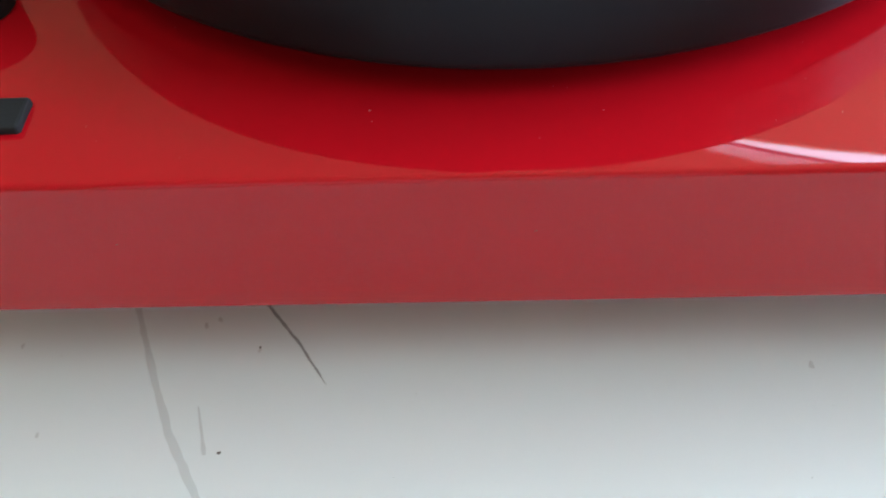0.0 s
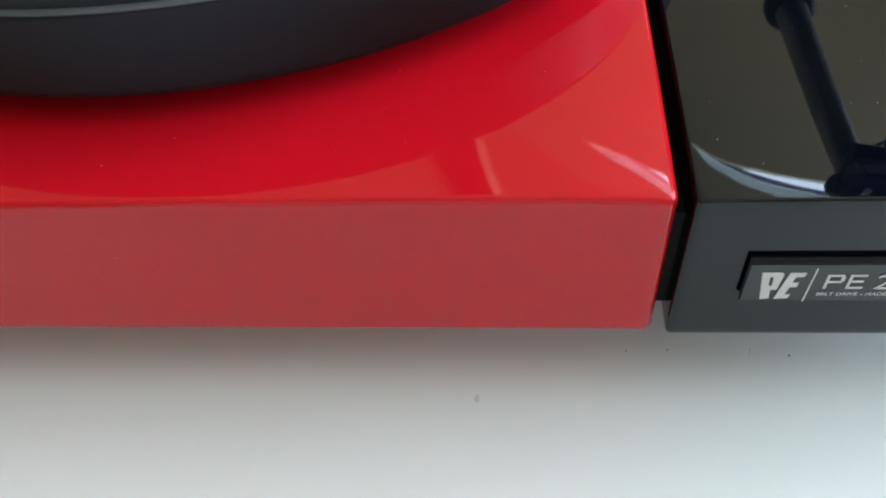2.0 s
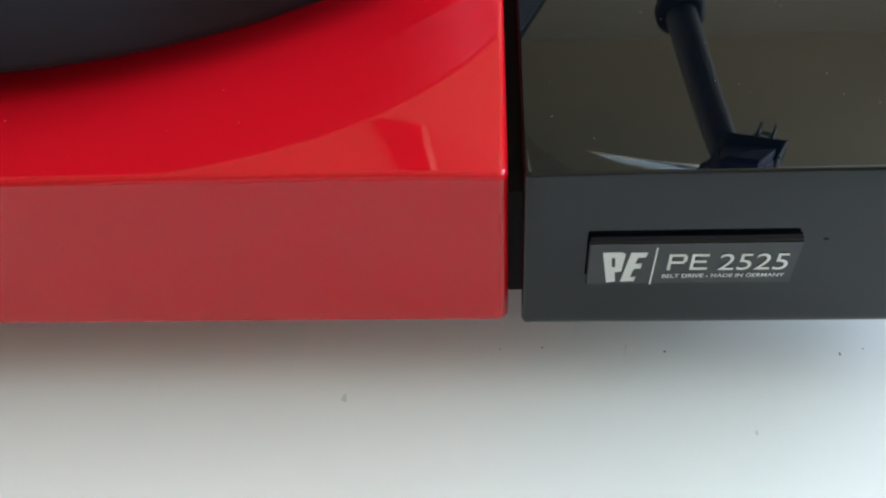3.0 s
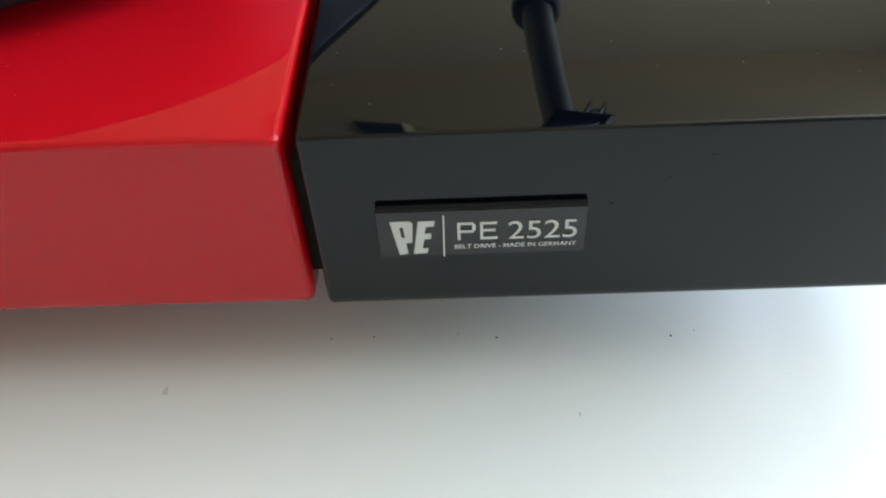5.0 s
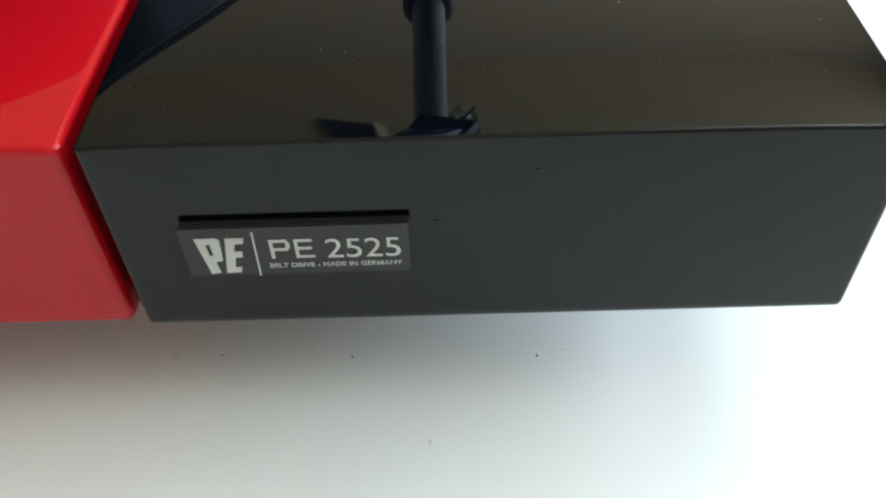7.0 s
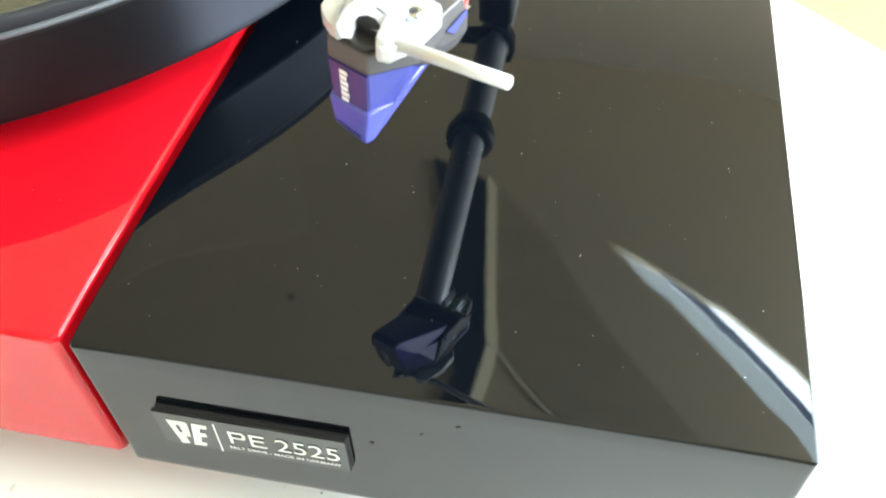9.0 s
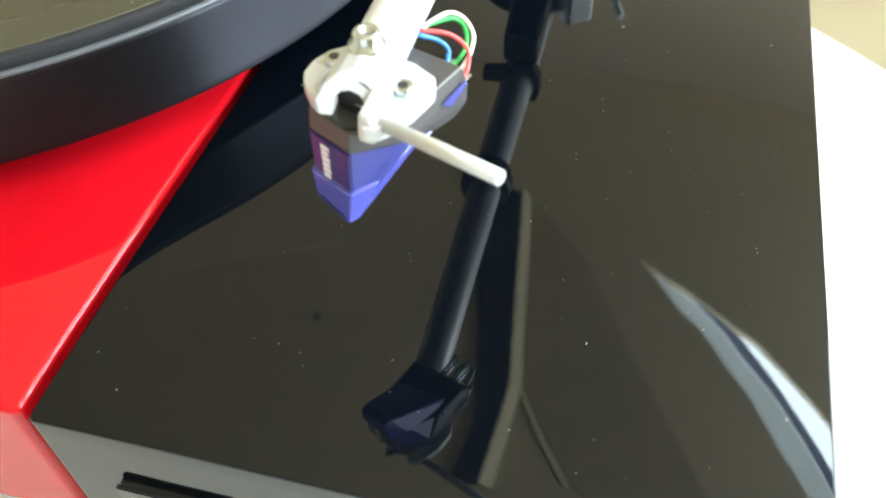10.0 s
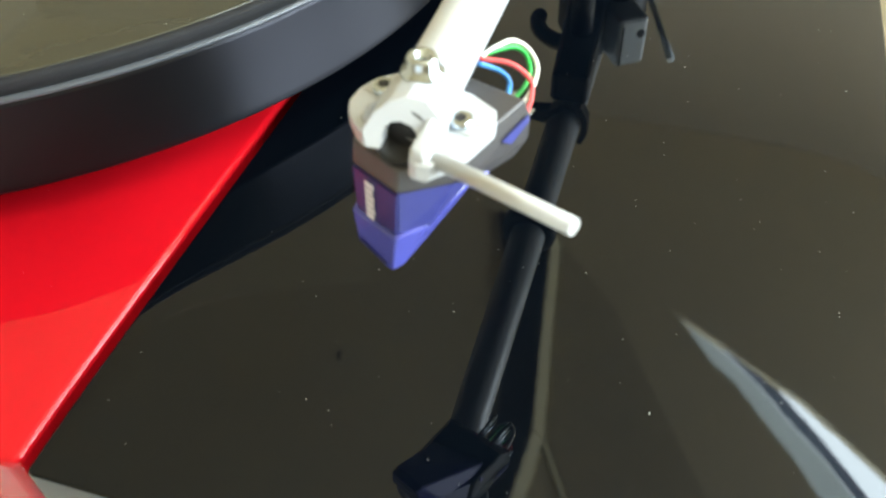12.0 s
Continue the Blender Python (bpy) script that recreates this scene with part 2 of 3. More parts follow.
def plinth_block(x0, y0, x1, y1, corner, roll=ROLL, reach=REACH, edge_round=0.0012, west=(ROLL, REACH)):
    """A lacquered block: flat sides, rounded edges, a top that rolls off gently along each edge and twice at the corners."""
    def drop(x, y):
        return fall(x - x0, *west) + sum(fall(d, roll, reach) for d in (x1 - x, y - y0, y1 - y))

    rings = [(0.0014, -0.0010), (0.0006, -0.0008), (0.0002, -0.0002), (0.0, 0.0007), (0.0, 0.0016), (0.0, TOP - 0.0060)]
    for k in range(9):
        a = radians(90 * k / 8)
        rings.append((edge_round * (1 - math.cos(a)), -edge_round * (1 - math.sin(a))))
    rings += [(d, 0.0) for d in (edge_round + 0.0001, 0.0019, 0.0023, 0.003, 0.004, 0.0055, 0.0072, 0.009, 0.011, 0.0135, 0.0165, 0.020, 0.024, 0.029, 0.036, 0.046)]
    bm = bmesh.new()
    loops = []
    for i, (inset, z) in enumerate(rings):
        r = max(corner - inset, 0.0008) if inset <= edge_round else 0.0008 + 0.30 * inset
        loop = []
        for x, y in edge_loop(x0 + inset, y0 + inset, x1 - inset, y1 - inset, r):
            level = z
            if i > 5:
                u, v = min(max(x, x0 + edge_round), x1 - edge_round), min(max(y, y0 + edge_round), y1 - edge_round)
                level = TOP - drop(u, v) + z
            loop.append(bm.verts.new((x, y, level)))
        loops.append(loop)
    n = len(loops[0])
    for lo, hi in zip(loops, loops[1:]):
        for k in range(n):
            bm.faces.new((lo[k], lo[(k + 1) % n], hi[(k + 1) % n], hi[k])).smooth = True
    bm.faces.new(loops[0])
    bm.faces.new(loops[-1]).smooth = True
    return bm


# ---- the room ----
TABLE_Z, FLOOR_Z, CEIL_Z = -0.031, -0.78, 1.62
X0, X1, Y0, Y1 = -2.3, 1.9, -2.4, 2.3
single("floor", box((X0, Y0, FLOOR_Z - 0.1), (X1, Y1, FLOOR_Z)), FLOOR, "beige floor of the room below the table", "floor", "structure")
single("wall_north", box((X0 - 0.15, Y1, FLOOR_Z - 0.1), (X1 + 0.15, Y1 + 0.15, CEIL_Z)), WALL, "beige painted plain wall behind the table", "wall", "structure")
# unseen wall, its opening made for the added south fill
bm = box((X0 - 0.15, Y0 - 0.15, FLOOR_Z - 0.1), (-1.3, Y0, CEIL_Z))
box((0.7, Y0 - 0.15, FLOOR_Z - 0.1), (X1 + 0.15, Y0, CEIL_Z), bm=bm)
box((-1.3, Y0 - 0.15, FLOOR_Z - 0.1), (0.7, Y0, 0.1), bm=bm)
box((-1.3, Y0 - 0.15, 1.4), (0.7, Y0, CEIL_Z), bm=bm)
single("wall_south", bm, WALL, "unseen beige painted wall with an opening for the fill", "wall", "structure")
single("wall_west", box((X0 - 0.15, Y0, FLOOR_Z - 0.1), (X0, Y1, CEIL_Z)), WALL, "beige painted plain side wall of the room", "wall", "structure")
wy0, wy1, wz0, wz1 = -0.45, 1.45, 0.10, 1.40
bm = box((X1, Y0, FLOOR_Z - 0.1), (X1 + 0.15, wy0, CEIL_Z))
box((X1, wy1, FLOOR_Z - 0.1), (X1 + 0.15, Y1, CEIL_Z), bm=bm)
box((X1, wy0, FLOOR_Z - 0.1), (X1 + 0.15, wy1, wz0), bm=bm)
box((X1, wy0, wz1), (X1 + 0.15, wy1, CEIL_Z), bm=bm)
single("wall_east", bm, WALL, "beige painted wall with a wide window opening", "wall", "structure")

# sloping-sided roof window in the ceiling, seen in the polished tops
PANEL_LOW = [(0.86, -0.10), (0.86, 0.74), (0.78, 0.86), (0.67, 0.97), (0.54, 1.135), (0.46, 1.22), (0.39, 1.305), (0.33, 1.35), (0.25, 1.455)]
STRIP_LOW = [(0.36, 1.405), (0.46, 1.315), (0.545, 1.23), (0.625, 1.165), (0.72, 1.08), (0.85, 0.96), (1.60, 0.35)]
STRIP_HIGH = [(0.36, 1.412), (0.50, 1.325), (0.59, 1.245), (0.68, 1.165), (0.78, 1.08), (1.60, 0.48)]
SKY_HOLE = [(0.20, 1.505), (0.36, 1.415), (0.50, 1.335), (0.56, 1.31), (0.64, 1.26), (0.75, 1.20), (0.87, 1.15), (1.60, 0.80), (1.60, -0.10)] + PANEL_LOW


def ceiling_with_hole(hole):
    bm = bmesh.new()
    layers = []
    for z in (CEIL_Z, CEIL_Z + 0.02):
        o = [bm.verts.new((x, y, z)) for x, y in ((X0 - 0.15, Y0 - 0.15), (X1 + 0.15, Y0 - 0.15), (X1 + 0.15, Y1 + 0.15), (X0 - 0.15, Y1 + 0.15))]
        h = [bm.verts.new((x, y, z)) for x, y in hole]
        edges = [bm.edges.new((loop[k], loop[(k + 1) % len(loop)])) for loop in (o, h) for k in range(len(loop))]
        bmesh.ops.triangle_fill(bm, use_beauty=True, edges=edges, normal=(0, 0, 1))
        layers.append((o, h))
    for lo, hi in zip(layers[0], layers[1]):
        for k in range(len(lo)):
            j = (k + 1) % len(lo)
            bm.faces.new((lo[k], lo[j], hi[j], hi[k]))
    return bm


single("ceiling", ceiling_with_hole(SKY_HOLE), CEILING, "cream painted ceiling with a roof window", "ceiling", "structure")
window = thing("window_1", (0.86, 0.5, CEIL_Z), "roof window half covered by an added dimming panel", "window", kind="structure")
# added panel and strip that shape the skylight's bands in the polished tops
dimming_panel = [(0.202, 1.503)] + STRIP_LOW + [(1.60, -0.10)] + PANEL_LOW
part("dimming_panel", prism([(x, y, CEIL_Z + 0.012) for x, y in dimming_panel], (0, 0, 0.0005)), DIM_PANEL, window, "added translucent panel that dims the reflected skylight")
strip_outline = STRIP_LOW + STRIP_HIGH[::-1]
part("dimming_strip", prism([(x, y, CEIL_Z + 0.008) for x, y in strip_outline], (0, 0, 0.0005)), DIM_STRIP, window, "added darker strip between the two reflected bands")
bm = box((X1 + 0.02, 0.47, wz0), (X1 + 0.08, 0.53, wz1))
single("window_2", bm, FRAME, "painted upright glazing bar of the wide window", "window", "structure")
# a dark beam with a pale batten along it under the ceiling
UNDER = CEIL_Z + 0.01


def board(corners, drop, z=UNDER, bm=None):
    return prism([(x, y, z) for x, y in corners], (0, 0, -drop), bm=bm)


single("trim_1", board([(-0.325, 1.735), (-0.152, 1.660), (-0.062, 1.0), (-0.074, 0.62), (-0.135, 0.62), (-0.120, 0.85), (-0.170, 1.15), (-0.281, 1.603)], 0.03), DARK_WOOD, "dark stained wooden board under the ceiling", "beam", "structure")


def slanted_batten(far, near, width, drop, bm=None):
    """A strip whose face leans towards the daylight side."""
    pts = []
    for x, y in (far, near):
        pts += [(x, y, UNDER), (x + width, y, UNDER), (x, y, UNDER - 0.012 - drop), (x + width, y, UNDER - 0.012)]
    return hull(pts, bm=bm)


bm = slanted_batten((-0.151, 1.655), (-0.061, 1.0), 0.027, 0.045)
slanted_batten((-0.060, 0.999), (-0.073, 0.62), 0.026, 0.035, bm=bm)
slanted_batten((-0.040, 0.998), (0.104, 0.70), 0.013, 0.006, bm=bm)
single("trim_2", bm, BATTEN, "pale painted battens beside the dark board", "trim", "structure")
single("trim_3", board([(-0.115, 1.655), (0.06, 1.46), (0.36, 0.92), (0.55, 0.50), (0.30, 0.50), (0.124, 0.70), (-0.022, 1.0)], 0.014), BROWN_BOARD, "brown wooden board under the ceiling", "board", "structure")

bm = prism([(-0.593, 1.385, CEIL_Z + 0.01), (-0.79, 1.78, CEIL_Z + 0.01), (-1.30, 1.70, CEIL_Z + 0.01), (-1.20, 1.117, CEIL_Z + 0.01)], (0, 0, -0.0115))
single("trim_4", bm, PANEL, "pale painted panel fixed under the ceiling", "panel", "structure")
hook = thing("ceiling_hook", (-0.576, 1.103, CEIL_Z), "small brown hook on a round plate under the ceiling", "hook")
part("hook_plate", lathe([(0.010, 0.0), (0.010, -0.003), (0.008, -0.005)], (-0.576, 1.103, CEIL_Z), 32), BROWN_BOARD, hook)
part("hook_stem", rod((-0.576, 1.103, CEIL_Z - 0.004), (-0.576, 1.103, CEIL_Z - 0.025), 0.004, 0.003, 16), DARK_WOOD, hook)

# ---- the table ----
table = thing("side_table", (-0.185, -0.127, FLOOR_Z), "round white lacquered table with a column leg", "table")
rt = 0.552
part("tabletop", lathe([(rt - 0.02, -0.027), (rt - 0.006, -0.025), (rt, -0.018), (rt, -0.010), (rt - 0.003, -0.003), (rt - 0.010, 0.0), (rt - 0.02, 0.0)], (-0.185, -0.127, TABLE_Z), 160), TABLE, table, "white lacquered round top with faint marks")
part("column", lathe([(0.05, 0.03), (0.035, 0.06), (0.03, 0.30), (0.035, 0.68), (0.07, 0.7225)], (-0.185, -0.127, FLOOR_Z), 48), TABLE, table)
part("foot_plate", lathe([(0.24, 0.0), (0.24, 0.012), (0.20, 0.022), (0.05, 0.034)], (-0.185, -0.127, FLOOR_Z), 96), TABLE, table)


def stroke(points, w0, w1, z=TABLE_Z + 0.00015, bm=None, wobble=0.3):
    bm = bm or bmesh.new()
    pts = [Vector((x, y, z)) for x, y in points]
    fine = []
    for p, q in zip(pts, pts[1:]):
        n = max(2, int((q - p).length / 0.002))
        fine += [p.lerp(q, k / n) for k in range(n)]
    fine.append(pts[-1])
    pair = None
    for k, p in enumerate(fine):
        d = (fine[min(k + 1, len(fine) - 1)] - fine[max(k - 1, 0)]).normalized()
        s = Vector((-d.y, d.x, 0))
        f = k / (len(fine) - 1)
        w = (w0 * (1 - f) + w1 * f) * (1 + wobble * random.uniform(-1, 1)) / 2
        p = p + s * random.uniform(-0.1, 0.1) * w0
        now = (bm.verts.new(p - s * w), bm.verts.new(p + s * w))
        if pair:
            bm.faces.new((pair[0], pair[1], now[1], now[0]))
        pair = now
    return bm


def blot(x, y, r, z, bm, n=9, squash=0.6):
    a0 = random.uniform(0, 6.28)
    vs = []
    for k in range(n):
        a = 2 * math.pi * k / n
        q = r * random.uniform(0.55, 1.15)
        u, v = q * math.cos(a), q * squash * math.sin(a)
        vs.append(bm.verts.new((x + u * math.cos(a0) - v * math.sin(a0), y + u * math.sin(a0) + v * math.cos(a0), z)))
    bm.faces.new(vs)
    return bm


bm = stroke([(-0.1952, 0.022), (-0.1929, 0.0187), (-0.1838, 0.0072), (-0.1769, -0.0033)], 0.0010, 0.0005)
stroke([(-0.1769, -0.0033), (-0.1750, -0.0060)], 0.0004, 0.0001, bm=bm)
single("pencil_mark", bm, PENCIL, "dark grey pencil stroke on the white tabletop", "mark", "stuff")
bm = stroke([(-0.2350, 0.025), (-0.2324, 0.0181), (-0.2244, -0.0012), (-0.2161, -0.0201), (-0.2058, -0.0372), (-0.1990, -0.0470)], 0.0017, 0.0021)
stroke([(-0.2095, -0.012), (-0.2055, -0.026)], 0.0004, 0.0012, bm=bm)
stroke([(0.0315, 0.0144), (0.0305, 0.011)], 0.0003, 0.0002, bm=bm)
for x, y, r in ((-0.0425, -0.0021, 0.0016), (-0.2643, 0.0081, 0.001), (-0.2518, -0.0198, 0.0011), (-0.2118, 0.014, 0.0014), (-0.208, 0.016, 0.0012), (-0.1766, -0.0391, 0.0008), (-0.195, 0.0052, 0.0009), (0.06, -0.012, 0.0007)):
    blot(x, y, r, TABLE_Z + 0.0002, bm)
single("table_smudge", bm, SMUDGE, "faint grey scuffs on the white tabletop", "mark", "stuff")
bm = bmesh.new()
for x, y, r in ((0.0092, 0.0134, 0.00035), (0.0412, 0.0119, 0.0005), (0.0858, 0.0108, 0.0006), (-0.002, 0.0130, 0.0003), (-0.2015, -0.0255, 0.0007), (-0.195, 0.0062, 0.0005), (-0.0505, -0.034, 0.0002), (0.092, 0.0125, 0.0003)):
    blot(x, y, r, TABLE_Z + 0.0003, bm, 7)
for k in range(40):
    blot(random.uniform(-0.28, 0.15), random.uniform(-0.09, 0.02), random.uniform(0.00005, 0.00013), TABLE_Z + 0.0003, bm, 5)
single("crumbs", bm, SPECK, "tiny dark crumbs lying on the tabletop", "crumbs", "stuff")

# ---- the turntable's two-part plinth ----
DEPTH = 0.347
turntable = thing("turntable", (-0.078, 0.17, TABLE_Z), "gloss red and black turntable plinth on short feet", "turntable")
red = part("red_plinth", plinth_block(-0.305, 0.0, 0.0, DEPTH, 0.0024, 0.0011, 0.0130, 0.0017), RED, turntable, "gloss red lacquered wide plinth block")
blk = part("black_plinth", plinth_block(0.0029, -0.0010, 0.1455, DEPTH, 0.0014, edge_round=0.0007, west=(0.0004, 0.0055)), BLACK, turntable, "gloss black lacquered arm-side plinth block")
part("spacer", box((-0.0005, 0.005, 0.0045), (0.0039, DEPTH - 0.01, 0.0360)), SPACER, turntable, "matt black spacer in the gap")
for x, y in ((-0.27, 0.05), (-0.27, 0.30), (-0.04, 0.05), (-0.04, 0.30), (0.08, 0.06), (0.08, 0.30)):
    part("foot", lathe([(0.017, 0.0), (0.018, 0.004), (0.018, 0.026), (0.016, 0.031)], (x, y, TABLE_Z), 32), RUBBER, turntable, "black rubber foot")

# rocker and knob at the far end of the red block
part("power_rocker", box((-0.262, 0.0152, TOP - 0.001), (-0.2328, 0.0252, TOP + 0.0018), 0.0008), MAT_SIDE, turntable, "flat matt black power rocker")
part("speed_knob", lathe([(0.0085, 0.0), (0.0095, 0.001), (0.0095, 0.012), (0.0088, 0.0135)], (-0.2575, 0.0605, TOP - 0.0005), 48), MAT_SIDE, turntable, "round black knob")

# badge with its print
PY = -0.0027
badge = part("badge", box((0.0167, -0.0017, 0.0160), (0.0587, 0.001, 0.0286), 0.0001, 1), BADGE_EDGE, blk, "raised black maker's badge with silver print")
part("badge_core", box((0.0172, -0.0020, 0.0164), (0.0582, -0.0016, 0.0284)), BADGE_EDGE, blk)
part("badge_plate", box((0.0163, PY, 0.0158), (0.0585, -0.0019, 0.0286), 0.0001, 1), BADGE_EDGE, blk, "front plate of the badge")
FACE = PY - 0.00025
part("badge_face", box((0.0165, PY - 0.0002, 0.0160), (0.0584, PY + 0.0002, 0.0284)), BADGE, blk)


def slab(points, name="print_shape", lift=0.00012):
    bm = prism([(x, FACE, z) for x, z in points], (0, -lift, 0))
    return part(name, bm, INK, blk)


for x, z, r in ((-0.1202, 0.0281, 0.0004), (-0.2150, 0.0262, 0.0004)):
    part("nick", prism([(x - r, -0.0001, z - r * 0.4), (x + r, -0.0001, z + r * 0.2), (x + r * 0.7, -0.0001, z + r * 0.7)], (0, -0.00005, 0)), SPECK, red)

for x, z, r in ((0.0815, 0.0386, 0.0006), (0.0741, 0.0336, 0.0004), (0.0635, 0.0270, 0.0006)):
    part("nick", prism([(x - r, -0.0011, z - r * 0.3), (x + r, -0.0011, z - r * 0.1), (x + r * 0.6, -0.0011, z + r * 0.5), (x - r * 0.4, -0.0011, z + r * 0.3)], (0, -0.00005, 0)), SHADE_AND_NICK, blk)

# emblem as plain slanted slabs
slab([(0.0191, 0.0260), (0.0231, 0.0260), (0.0237, 0.0254), (0.0233, 0.0201), (0.0220, 0.0199), (0.0223, 0.0169), (0.0205, 0.0166)])
slab([(0.0248, 0.0259), (0.0282, 0.0259), (0.0279, 0.0245), (0.0263, 0.0244), (0.0259, 0.0224), (0.0273, 0.0225), (0.0272, 0.0210), (0.0258, 0.0209), (0.0253, 0.0182), (0.0265, 0.0183), (0.0262, 0.0169), (0.0234, 0.0168)])
part("print_slit", prism([(x, FACE - 0.0002, z) for x, z in ((0.0210, 0.0245), (0.0217, 0.0245), (0.0219, 0.0216), (0.0212, 0.0218))], (0, -0.00005, 0)), BADGE, blk)
slab([(0.0298, 0.0273), (0.0301, 0.0273), (0.0298, 0.0158), (0.0295, 0.0158)], "divider_line")


def lettering(body, x0, x1, z0, z1, mat, parent, name="lettering", bold=0.0):
    cu = bpy.data.curves.new("text", "FONT")
    cu.body, cu.size, cu.extrude, cu.offset = body, 1.0, 0.0, bold
    tmp = new("text", cu)
    me = bpy.data.meshes.new_from_object(tmp.evaluated_get(bpy.context.evaluated_depsgraph_get()))
    bpy.data.objects.remove(tmp)
    bm = bmesh.new()
    bm.from_mesh(me)
    bpy.data.meshes.remove(me)
    xs, ys = [v.co.x for v in bm.verts], [v.co.y for v in bm.verts]
    sx, sy = (x1 - x0) / (max(xs) - min(xs)), (z1 - z0) / (max(ys) - min(ys))
    mx, my = min(xs), min(ys)
    for v in bm.verts:
        v.co = Vector((x0 + (v.co.x - mx) * sx, FACE - 0.0001, z0 + (v.co.y - my) * sy))
    return part(name, bm, mat, parent)


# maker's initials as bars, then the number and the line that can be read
t = 0.0006
for pts in ([(0.0320, 0.0206), (0.0320 + t, 0.0206), (0.0320 + t, 0.0254), (0.0320, 0.0254)], [(0.0326, 0.0248), (0.0353, 0.0248), (0.0353, 0.0254), (0.0326, 0.0254)],
            [(0.0326, 0.0226), (0.0353, 0.0226), (0.0353, 0.0232), (0.0326, 0.0232)], [(0.0350, 0.0231), (0.0357, 0.0232), (0.0357, 0.0248), (0.0350, 0.0249)],
            [(0.0366, 0.0206), (0.0372, 0.0206), (0.0372, 0.0254), (0.0366, 0.0254)], [(0.0372, 0.0248), (0.0400, 0.0248), (0.0400, 0.0254), (0.0372, 0.0254)],
            [(0.0372, 0.0228), (0.0397, 0.0228), (0.0397, 0.0234), (0.0372, 0.0234)], [(0.0372, 0.0206), (0.0401, 0.0206), (0.0401, 0.0212), (0.0372, 0.0212)]):
    slab([(x + 0.0006, z - 0.0002) for x, z in pts], "print_bar")
lettering("2525", 0.0429, 0.0567, 0.0202, 0.0252, INK, blk, "number")
lettering("BELT DRIVE - MADE IN GERMANY", 0.0319, 0.0568, 0.0179, 0.0191, INK, blk, "small_lettering", 0.012)

# ---- the platter ----
PC, PR = (-0.1228, 0.1729), 0.1505
platter = thing("platter", (PC[0], PC[1], TOP), "black anodised turntable platter with a gloss black mat", "platter")
part("hub", lathe([(0.055, 0.0), (0.055, 0.0095)], (PC[0], PC[1], TOP), 96), SPACER, platter)
part("rim", lathe([(0.05, 0.0545), (PR - 0.0012, 0.0545), (PR - 0.0003, 0.0548), (PR, 0.0555), (PR, 0.0570), (PR, 0.0745), (PR, 0.0757)], (PC[0], PC[1], 0.0), 288), ANODISED, platter, "black anodised turned aluminium rim")
part("rim_edge", lathe([(PR, 0.0757), (PR - 0.0002, 0.0762), (PR - 0.0007, 0.0766), (PR - 0.0012, 0.0767)], (PC[0], PC[1], 0.0), 288), RIM_EDGE, platter, "chamfered rim edge coloured paler as its highlight")
mat_part = part("mat", lathe([(PR - 0.0012, 0.0766), (PR - 0.0012, 0.0790), (PR - 0.0014, 0.0796), (PR - 0.0022, 0.0798)], (PC[0], PC[1], 0.0), 288), MAT_SIDE, platter, "black platter mat")
part("mat_surface", lathe([(PR - 0.0030, 0.0790), (PR - 0.0030, 0.0800), (PR - 0.0034, 0.0801)], (PC[0], PC[1], 0.0), 288), MAT_TOP, platter, "gloss black mat surface")

# ---- the tonearm ----
arm = thing("tonearm", (0.0588, 0.262, TOP), "white tonearm with headshell and blue cartridge on its rest", "tonearm")
HC = Vector((0.0610, 0.0412, 0.0))
HU, HF = Vector((0.934, -0.356, 0.0)), Vector((-0.356, -0.934, 0.0))


def hs(u, f, z):
    """A place by the headshell: across, forward, height."""
    return HC + HU * u + HF * f + Vector((0, 0, z))


A0, A1 = Vector((0.0615, 0.0335, 0.1030)), Vector((0.0588, 0.262, 0.1005))
AD = (A1 - A0).normalized()
# tube, open at the front
bm = bmesh.new()
n = 40
side = AD.cross(Vector((0, 0, 1))).normalized()
up = side.cross(AD)
loops = []
for s, r in ((0.006, 0.0031), (0.0, 0.0033), (-0.0003, 0.0038), (0.0002, 0.0042), (0.001, 0.0043), (0.06, 0.0048), (0.12, 0.0055), (0.20, 0.0062), (0.2285, 0.0064)):
    loop = []
    for k in range(n):
        a = 2 * math.pi * k / n
        off = side * math.cos(a) * r + up * math.sin(a) * r
        lean = (off.x * 0.38 + off.z * 0.5) if s < 0.01 else 0.0
        loop.append(bm.verts.new(A0 + AD * (s + lean) + off))
    loops.append(loop)
for lo, hi in zip(loops, loops[1:]):
    for k in range(n):
        bm.faces.new((lo[k], lo[(k + 1) % n], hi[(k + 1) % n], hi[k])).smooth = True
bm.faces.new(loops[0])
bm.faces.new(loops[-1])
# faces in and under the opening coloured near-black as its shade
for f in bm.faces:
    mid = f.calc_center_median()
    if mid.y < A0.y + 0.008 and (mid.z < A0.z - 0.0012 and (mid - A0).dot(AD) < 0.0012 or (mid - A0 - AD * (mid - A0).dot(AD)).length < 0.0034):
        f.material_index = 1
tube = part("arm_tube", bm, [WHITE_PAINT, SHADE_AND_NICK], arm, "white coated tapered arm tube")
# solid plug whose dark colour stands for shade inside the tube
part("tube_shade_plug", rod(A0 + AD * 0.0006 + Vector((-0.0003, 0, -0.0003)), A0 + AD * 0.008, 0.0033, segments=32), SHADE_AND_NICK, arm, "near-black plug for the shade in the tube's end")

